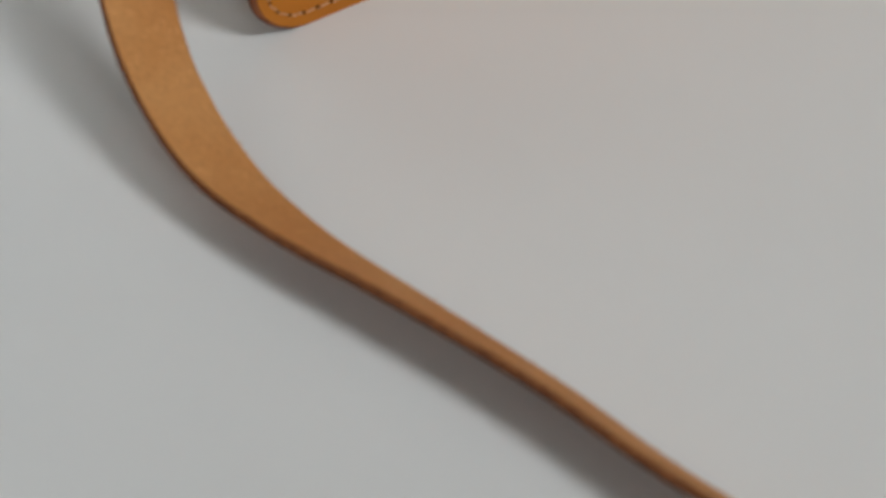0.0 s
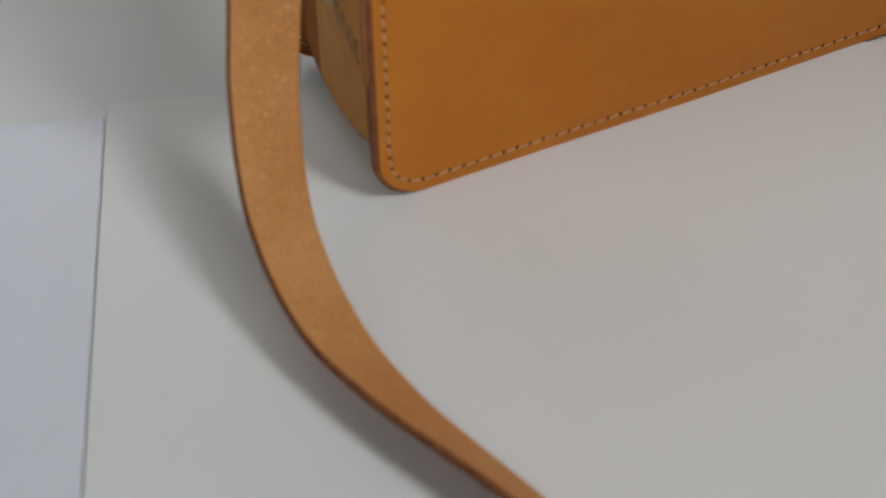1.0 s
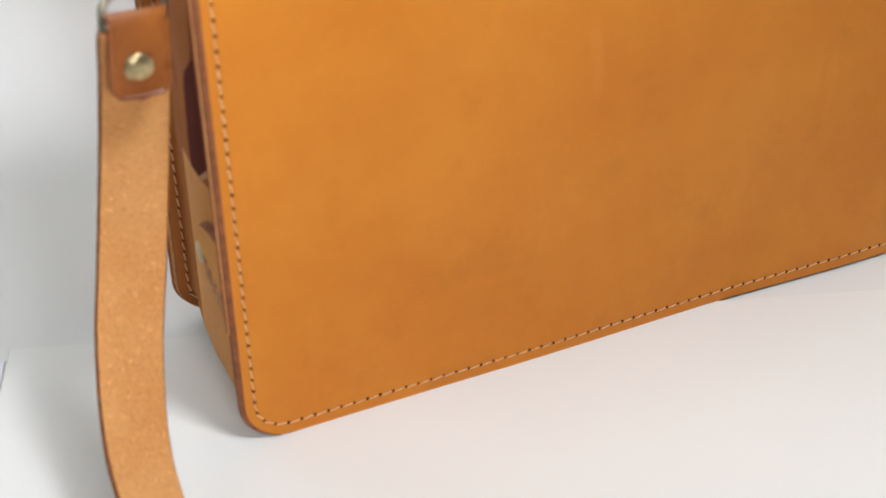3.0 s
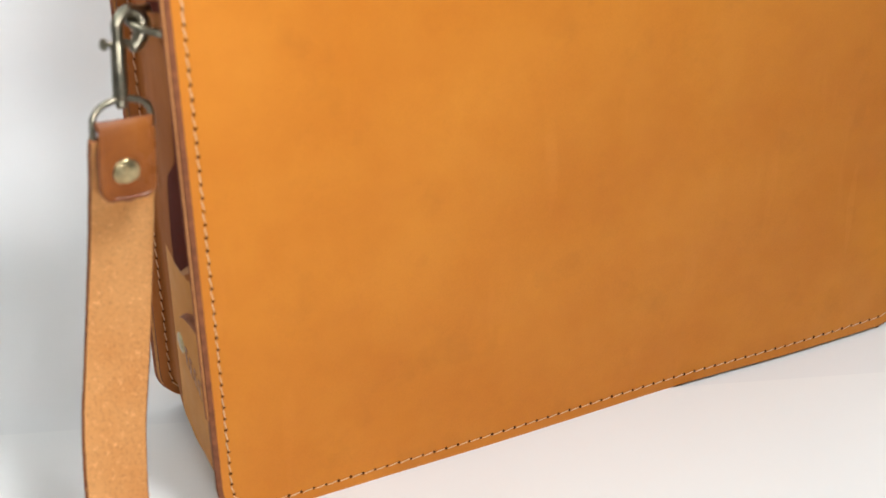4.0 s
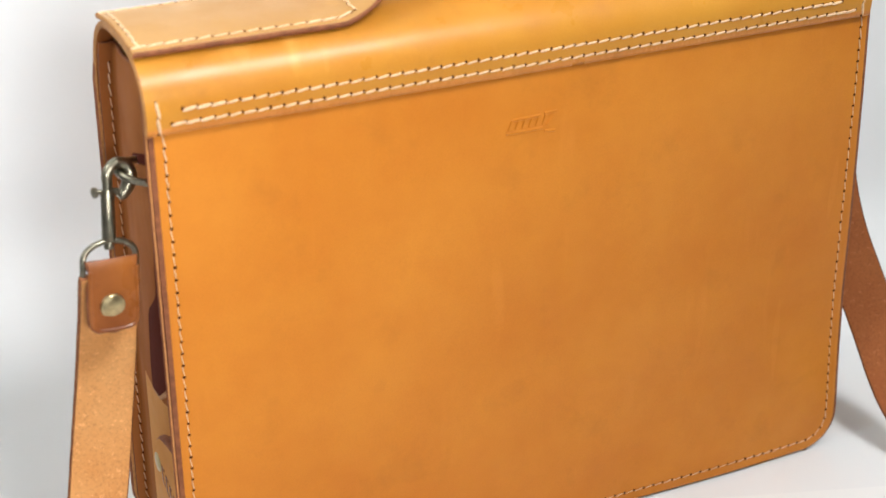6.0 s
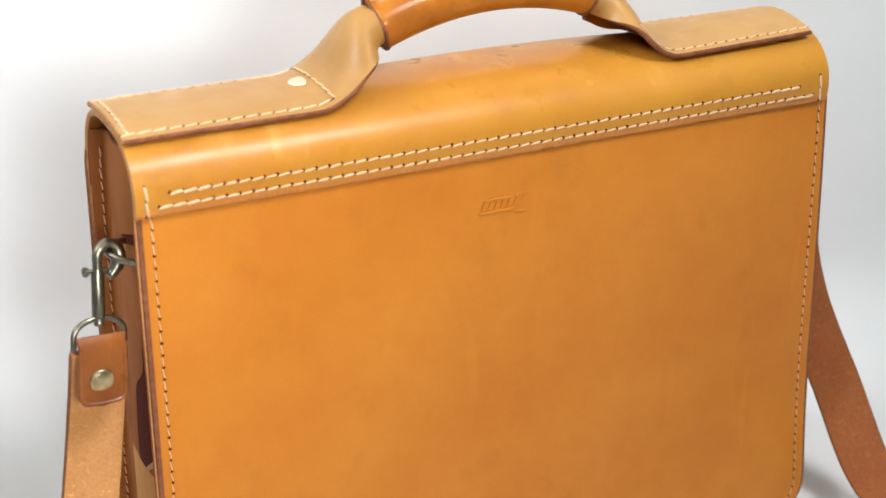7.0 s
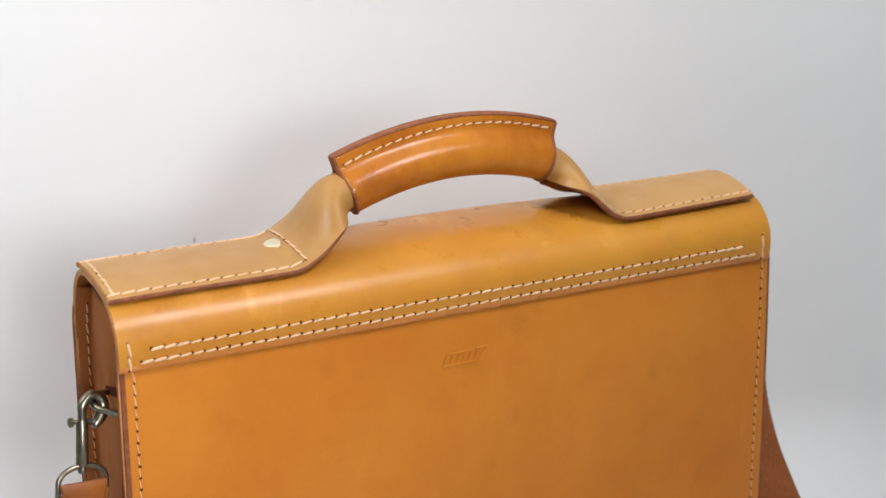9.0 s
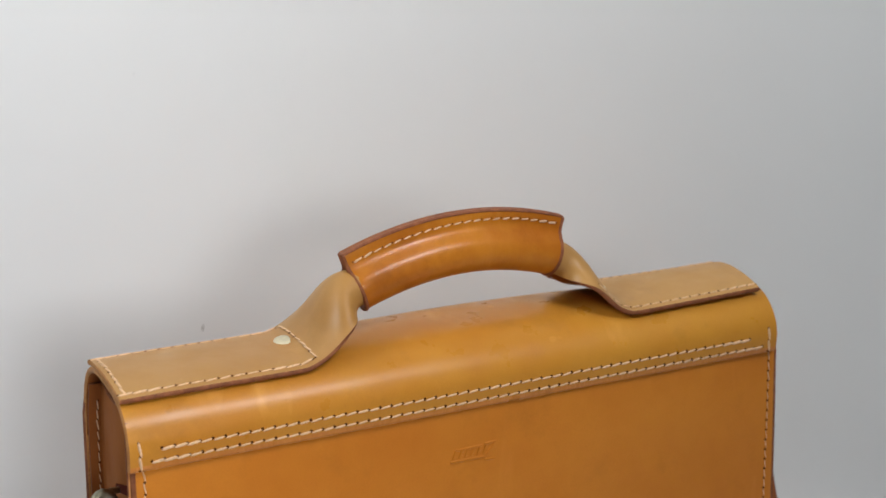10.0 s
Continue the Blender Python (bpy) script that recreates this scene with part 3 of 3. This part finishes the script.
for end_row in (grip_grid[0], grip_grid[-1]):
    child("grip_end", tube(end_row, 0.0009, 8), EDGE, grip, "dark burnished end of the sleeve")
fin = bmesh.new()
rings = []
for i, p in enumerate(fin_tops):
    rings.append([fin.verts.new(p + Vector((0, dy, dz))) for dy, dz in ((-0.0028, -0.0006), (-0.0030, 0.0000), (-0.0021, 0.0008), (-0.0003, 0.0006), (0.0003, 0.0006), (0.0021, 0.0008), (0.0030, 0.0), (0.0028, -0.0006))])
for r0, r1 in zip(rings, rings[1:]):
    for k in range(8):
        fin.faces.new((r0[k], r0[(k + 1) % 8], r1[(k + 1) % 8], r1[k]))
fin.faces.new(rings[0])
fin.faces.new(rings[-1][::-1])
bmesh.ops.recalc_face_normals(fin, faces=fin.faces)
child("sewn_edge", fin, EDGE, grip, "dark burnished double leather edge")


# ---- embossed maker's mark: plain pressed strokes ----
def pressed_strokes(strokes, y, width, lift):
    bm = bmesh.new()
    for (x0, z0), (x1, z1) in strokes:
        a, b = Vector((x0, y, z0)), Vector((x1, y, z1))
        t = (b - a).normalized()
        s = Vector((0, -1, 0)).cross(t)
        prof = [(-1, 0.0), (-0.5, lift), (0.5, lift), (1, 0.0)]
        r = [[bm.verts.new(p + s * (width / 2 * q) + Vector((0, -h - 0.0001, 0))) for q, h in prof] for p in (a - t * width * 0.3, b + t * width * 0.3)]
        for k in range(3):
            bm.faces.new((r[0][k], r[0][k + 1], r[1][k + 1], r[1][k]))
        bm.faces.new(r[0])
        bm.faces.new(r[1][::-1])
    bmesh.ops.recalc_face_normals(bm, faces=bm.faces)
    return bm


mx, mz = -0.0235, 0.2369
marks = [((mx + 0.001, mz + 0.0004), (mx + 0.0195, mz + 0.0003)), ((mx + 0.0215, mz - 0.0016), (mx + 0.0262, mz - 0.0020))]
for k in range(6):
    x = mx + 0.0022 + k * 0.0036
    marks.append(((x, mz + 0.0022), (x + 0.0014, mz + 0.0060)))
marks += [((mx + 0.0222, mz + 0.0012), (mx + 0.0272, mz + 0.0072)), ((mx + 0.0212, mz + 0.0074), (mx + 0.0272, mz + 0.0076)), ((mx + 0.0042, mz + 0.0066), (mx + 0.0185, mz + 0.0068))]
yb = belly(-0.01, 0.2395)
tagged(child("pressed_mark", pressed_strokes(marks, yb, 0.0017, 0.0006), HIDE, back_panel, "small plain mark pressed into the leather"), kind="stuff")


# ---- gusset details ----
def side_patch(outline_yz, x, th, mat, name, parent, label):
    """a flat piece of leather or painted shade on the left gusset, from its outline in y and z"""
    bm = bmesh.new()
    top = [bm.verts.new((x, y, z)) for y, z in outline_yz]
    cy, cz = sum(p[0] for p in outline_yz) / len(outline_yz), sum(p[1] for p in outline_yz) / len(outline_yz)
    low = [bm.verts.new((x + th, cy + (y - cy) * 1.02, cz + (z - cz) * 1.02)) for y, z in outline_yz]
    inner = [bm.verts.new((x - th * 0.25, cy + (y - cy) * 0.93, cz + (z - cz) * 0.96)) for y, z in outline_yz]
    n = len(top)
    bm.faces.new(inner)
    for k in range(n):
        bm.faces.new((top[k], top[(k + 1) % n], inner[(k + 1) % n], inner[k])).material_index = 1
        bm.faces.new((low[k], low[(k + 1) % n], top[(k + 1) % n], top[k])).material_index = 1
    bmesh.ops.recalc_face_normals(bm, faces=bm.faces)
    return child(name, bm, mat, parent, label)


# no hole is cut: a dark sheet paints the shade inside the opening
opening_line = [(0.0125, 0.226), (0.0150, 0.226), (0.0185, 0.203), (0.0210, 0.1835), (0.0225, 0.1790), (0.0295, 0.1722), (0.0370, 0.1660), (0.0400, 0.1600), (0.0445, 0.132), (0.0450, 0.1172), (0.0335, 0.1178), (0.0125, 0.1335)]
side_patch(opening_line, -0.1890, 0.0012, [PAINTED_SHADE, FLAP_EDGE], "opening_shade_patch", gusset, "flat dark red-brown patch painted as the shaded opening of the gusset")
tongue = [(0.004, 0.1035), (0.018, 0.1020)] + [(0.0240 + 0.0245 * math.cos(w), 0.0655 + 0.0345 * math.sin(w)) for w in np.linspace(1.45, -1.45, 18)] + [(0.018, 0.029), (0.004, 0.028)]
side_tab = side_patch(tongue, -0.1906, 0.0034, [HIDE_SIDE_LIT, EDGE], "side_tab", bag, "rounded pale tan leather tab riveted to the gusset")
cap_rivet("rivet", side_tab, (-0.1914, 0.0385, 0.0795), (-1, 0, 0), 0.0048, 0.0010, "pale brass rivet", RIVET)
for k in range(4):
    y0, z0 = 0.0325 - 0.0058 * k, 0.0815 - 0.0022 * k
    bar = [(y0, z0), (y0 - 0.0016, z0 - 0.0004), (y0 - 0.0022, z0 - 0.0092), (y0 - 0.0006, z0 - 0.0088)]
    side_patch(bar, -0.1916, 0.0003, [HIDE_TAB, EDGE], "pressed_bar", side_tab, "dark pressed bar")
    for dz in (0.0002, -0.0084):
        cross = [(y0 - 0.0014, z0 + dz), (y0 - 0.0044, z0 + dz - 0.0008), (y0 - 0.0045, z0 + dz - 0.0018), (y0 - 0.0015, z0 + dz - 0.0010)]
        side_patch(cross, -0.1916, 0.0003, [HIDE_TAB, EDGE], "pressed_bar", side_tab, "dark pressed bar")
# the slits' shade is likewise painted with thin dark sheets
slot_line = [(0.012, 0.2525), (0.0415, 0.2422), (0.0418, 0.2382), (0.012, 0.2470)]
side_patch(slot_line, -0.1888, 0.0016, [PAINTED_SHADE, PAINTED_SHADE], "slot_shade_patch", gusset, "flat dark patch painted as the shaded slit for the ring")
side_patch(slot_line, 0.1905, -0.0016, [PAINTED_SHADE, PAINTED_SHADE], "slot_shade_patch", gusset, "flat dark patch painted as the shaded slit for the ring")


def ring_at(sign, name):
    arc = [(sign * (0.186 + 0.0148 * math.sin(w)), 0.0225 - 0.0115 * math.cos(w), 0.2402 + 0.0030 * math.sin(w) - 0.0012 * math.cos(w)) for w in np.linspace(0, math.pi, 16)]
    if sign > 0:
        arc = [(x + 0.003, y, z) for x, y, z in arc]
    child(name, tube(arc, 0.0017, 10), METAL, bag, "antique brass ring")


ring_at(-1, "strap_ring")
ring_at(1, "strap_ring")


# ---- the shoulder strap ----
strap = thing("shoulder_strap", (-0.2425, -0.07, 0), "long tan leather shoulder strap looping down onto the table", "strap")
MID = [(-0.2121, 0.0080, 0.2025), (-0.2130, 0.0142, 0.1811), (-0.2169, 0.0205, 0.1411), (-0.2240, 0.0173, 0.1015), (-0.2342, -0.0003, 0.0667), (-0.2414, -0.0284, 0.0372), (-0.2406, -0.0667, 0.0197), (-0.2314, -0.1055, 0.0145), (-0.2146, -0.1523, 0.0142), (-0.1968, -0.2046, 0.0138), (-0.1816, -0.2586, 0.0134),
       (-0.1520, -0.3220, 0.0135), (-0.080, -0.3700, 0.0135), (0.020, -0.3850, 0.0135), (0.130, -0.3600, 0.0130), (0.222, -0.2950, 0.0110), (0.252, -0.225, 0.0070), (0.258, -0.155, 0.0048), (0.2485, -0.098, 0.0058), (0.2405, -0.055, 0.0098), (0.2360, -0.022, 0.0290), (0.2312, 0.010, 0.0740), (0.2131, 0.032, 0.1350), (0.1990, 0.0360, 0.2025)]
ACROSS = [(1, 0.15, -0.02), (1, 0.11, -0.03), (1, 0.04, -0.14), (1, -0.06, -0.22), (1, 0, -0.33), (1, 0.10, -0.40), (1, 0.17, -0.48), (1, 0.28, -0.78), (1, 0.45, -1.15), (1, 0.49, -1.35), (1, 0.46, -1.45),
          (0.7, 0.45, -1.2), (0.35, 0.3, -1), (0.05, 0.1, -1), (0.2, -0.3, -0.9), (0.5, -0.5, -0.7), (0.8, -0.5, -0.35), (0.9, -0.4, -0.1), (0.88, -0.42, 0.1), (0.85, -0.45, 0.2), (0.82, -0.5, 0.27), (0.82, -0.5, 0.3), (0.86, -0.4, 0.28), (1, 0, 0.06)]
mid_line, across_line = spline(MID, 7), spline(ACROSS, 7)
rng = random.Random(8)
sg = []
for p, w, q in zip(mid_line, across_line, range(len(mid_line))):
    w = w / np.linalg.norm(w)
    far = min(max((p[0] - 0.20) / 0.012, 0), 1) if p[2] > 0.02 else 0
    half = 0.0133 + 0.0004 * far
    p = p + w * 0.0007 - np.array([0.0004 * far, 0, 0])
    sg.append([tuple(p + w * half * f * (1 + (rng.uniform(-0.006, 0.006) if abs(f) == 1 else 0))) for f in (-1, -0.8, -0.4, 0, 0.4, 0.8, 1)])
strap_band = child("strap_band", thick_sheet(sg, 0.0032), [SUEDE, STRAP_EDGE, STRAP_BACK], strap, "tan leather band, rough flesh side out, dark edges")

fibres = bmesh.new()
for _ in range(260):
    k = rng.randrange(2, len(sg) - 2)
    side = rng.choice((0, -1))
    edge, inner, after = Vector(sg[k][side]), Vector(sg[k][3]), Vector(sg[k + 1][side])
    out, along = (edge - inner).normalized(), (after - edge).normalized()
    at = edge.lerp(after, rng.random()) - out.cross(along) * rng.uniform(-0.0028, 0.0028) * 0.4
    tip = at + (out * rng.uniform(0.3, 1.0) + along * rng.uniform(-0.9, 0.9)) * rng.choice((0.0007, 0.0010, 0.0014))
    foot = [fibres.verts.new(at - out * 0.0006 + (along * math.cos(w) + out.cross(along) * math.sin(w)) * 0.0003) for w in (0, 2.1, 4.2)]
    top = fibres.verts.new(tip)
    for q in range(3):
        fibres.faces.new((foot[q], foot[(q + 1) % 3], top))
bmesh.ops.recalc_face_normals(fibres, faces=fibres.faces)
tagged(child("frayed_fibres", fibres, SUEDE, strap_band, "fine loose fibres along the cut edge"), kind="stuff")


def strap_end(centre, side):
    """folded tab with its rivet, the loop, the swivel barrel and the hook; side is the direction across the strap"""
    c, s = Vector(centre), Vector(side).normalized()
    fwd = Vector((0, 0, 1)).cross(s).normalized() * -1
    if fwd.y > 0:
        fwd = -fwd
    lean = Vector((0.0075 if c.x < 0 else -0.0075, 0.014, 0.0)) / 0.06
    up = (Vector((0, 0, 1)) + lean).normalized()
    g = []
    tw, zt, zb, r = 0.0114, 0.0200, -0.0116, 0.0066
    zs = [zb + r * (1 - math.cos(w)) for w in np.linspace(0, math.pi / 2, 7)] + list(np.linspace(zb + r, zt, 16)[1:])
    for z in zs:
        hw = tw
        if z < zb + r:
            hw = tw - r + math.sqrt(max(r * r - (zb + r - z) ** 2, 0))
        elif z > zt - 0.012:
            hw = tw - 0.0013 * math.sin((z - zt + 0.012) / 0.012 * math.pi) ** 2
        row = []
        for f in np.linspace(1, -1, 11):
            roll = max(z - (zt - 0.005), 0)
            out = 0.0048 - 0.30 * roll * roll / 0.005 - 0.0006 * f * f
            row.append(tuple(c + s * (f * hw) + up * z + fwd * out))
        g.append(row)
    bm = thick_sheet(g, 0.0028)
    tab = child("end_tab", bm, [HIDE_TAB, EDGE, HIDE_TAB], strap, "glossy reddish leather tab folded over the loop")
    rim = [c + s * (f * (tw - 0.0009)) + up * z + fwd * 0.0039 for f, z in ((1, zt - 0.004), (1, zb + r), (0.93, zb + 0.0028), (0.74, zb + 0.0013), (0.5, zb + 0.0009), (-0.5, zb + 0.0009), (-0.74, zb + 0.0013), (-0.93, zb + 0.0028), (-1, zb + r), (-1, zt - 0.004))]
    child("raised_rim", tube([tuple(p) for p in spline([tuple(p) for p in rim], 4)], 0.0011, 8), HIDE_TAB, tab, "raised burnished rim")
    cap_rivet("rivet", tab, c + fwd * 0.0046 - s * 0.0012, fwd, 0.0056, 0.0018, "domed antique brass rivet")
    top = c + up * 0.0185
    arc = [top + s * (0.0122 * math.cos(w)) + up * (0.0088 * max(math.sin(w), 0) ** 0.8 + (-0.006 if w in (0, math.pi) else -0.0005)) for w in np.linspace(0, math.pi, 18)]
    child("loop", tube([arc[0] - up * 0.004 - fwd * 0.003] + arc + [arc[-1] - up * 0.004 - fwd * 0.003], 0.0014, 10), METAL, strap, "antique brass strap loop")
    b0, b1 = top + up * 0.0080, top + up * 0.0305
    ax = [b0 - up * 0.0034, b0 - up * 0.0026, b0 - up * 0.0012, b0, b0 + up * 0.0006, b0 + up * 0.0016, b0 + (b1 - b0) * 0.5, b1 - up * 0.0018, b1]
    barrel = child("swivel_barrel", tube(ax, [0.0017, 0.0022, 0.0022, 0.0016, 0.0027, 0.0031, 0.0030, 0.0030, 0.0026], 16), METAL, strap, "antique brass swivel barrel")
    inward = s if c.x < 0 else -s
    hk = [b1 - up * 0.001, b1 + up * 0.003, b1 + up * 0.0066, b1 + up * 0.0098 + inward * 0.0020, b1 + up * 0.0112 + inward * 0.0050, b1 + up * 0.0101 + inward * 0.0082, b1 + up * 0.0066 + inward * 0.0102, b1 + up * 0.0024 + inward * 0.0100, b1 - up * 0.0016 + inward * 0.0078, b1 - up * 0.0040 + inward * 0.0050]
    hp = spline([tuple(p) for p in hk], 5)
    rr = [0.0021 + 0.0004 * math.sin(math.pi * k / len(hp)) + 0.0009 * math.exp(-((k / len(hp) - 0.74) / 0.16) ** 2) for k in range(len(hp))]
    rr[-1], rr[-2] = 0.0010, 0.0019
    hook = child("snap_hook", tube([tuple(p) for p in hp], rr, 12), METAL, strap, "antique brass snap hook")
    child("hook_gate", tube([b1 - up * 0.0006 - inward * 0.0012, b1 - up * 0.0012 + inward * 0.0046], [0.0021, 0.0016], 10), METAL, hook, "spring gate")
    pin = [b1 - up * 0.0005 - inward * 0.0028, b1 - up * 0.0005 - inward * 0.0044, b1 - up * 0.0005 - inward * 0.0048, b1 - up * 0.0005 - inward * 0.0064, b1 - up * 0.0005 - inward * 0.0071]
    child("thumb_pin", tube(pin, [0.0011, 0.0011, 0.0022, 0.0024, 0.0014], 12), METAL, hook, "thumb pin")


strap_end((-0.2128, 0.0070, 0.1900), (1, 0.13, -0.10))
strap_end((0.2010, 0.0380, 0.1900), (1, 0.0, 0.15))
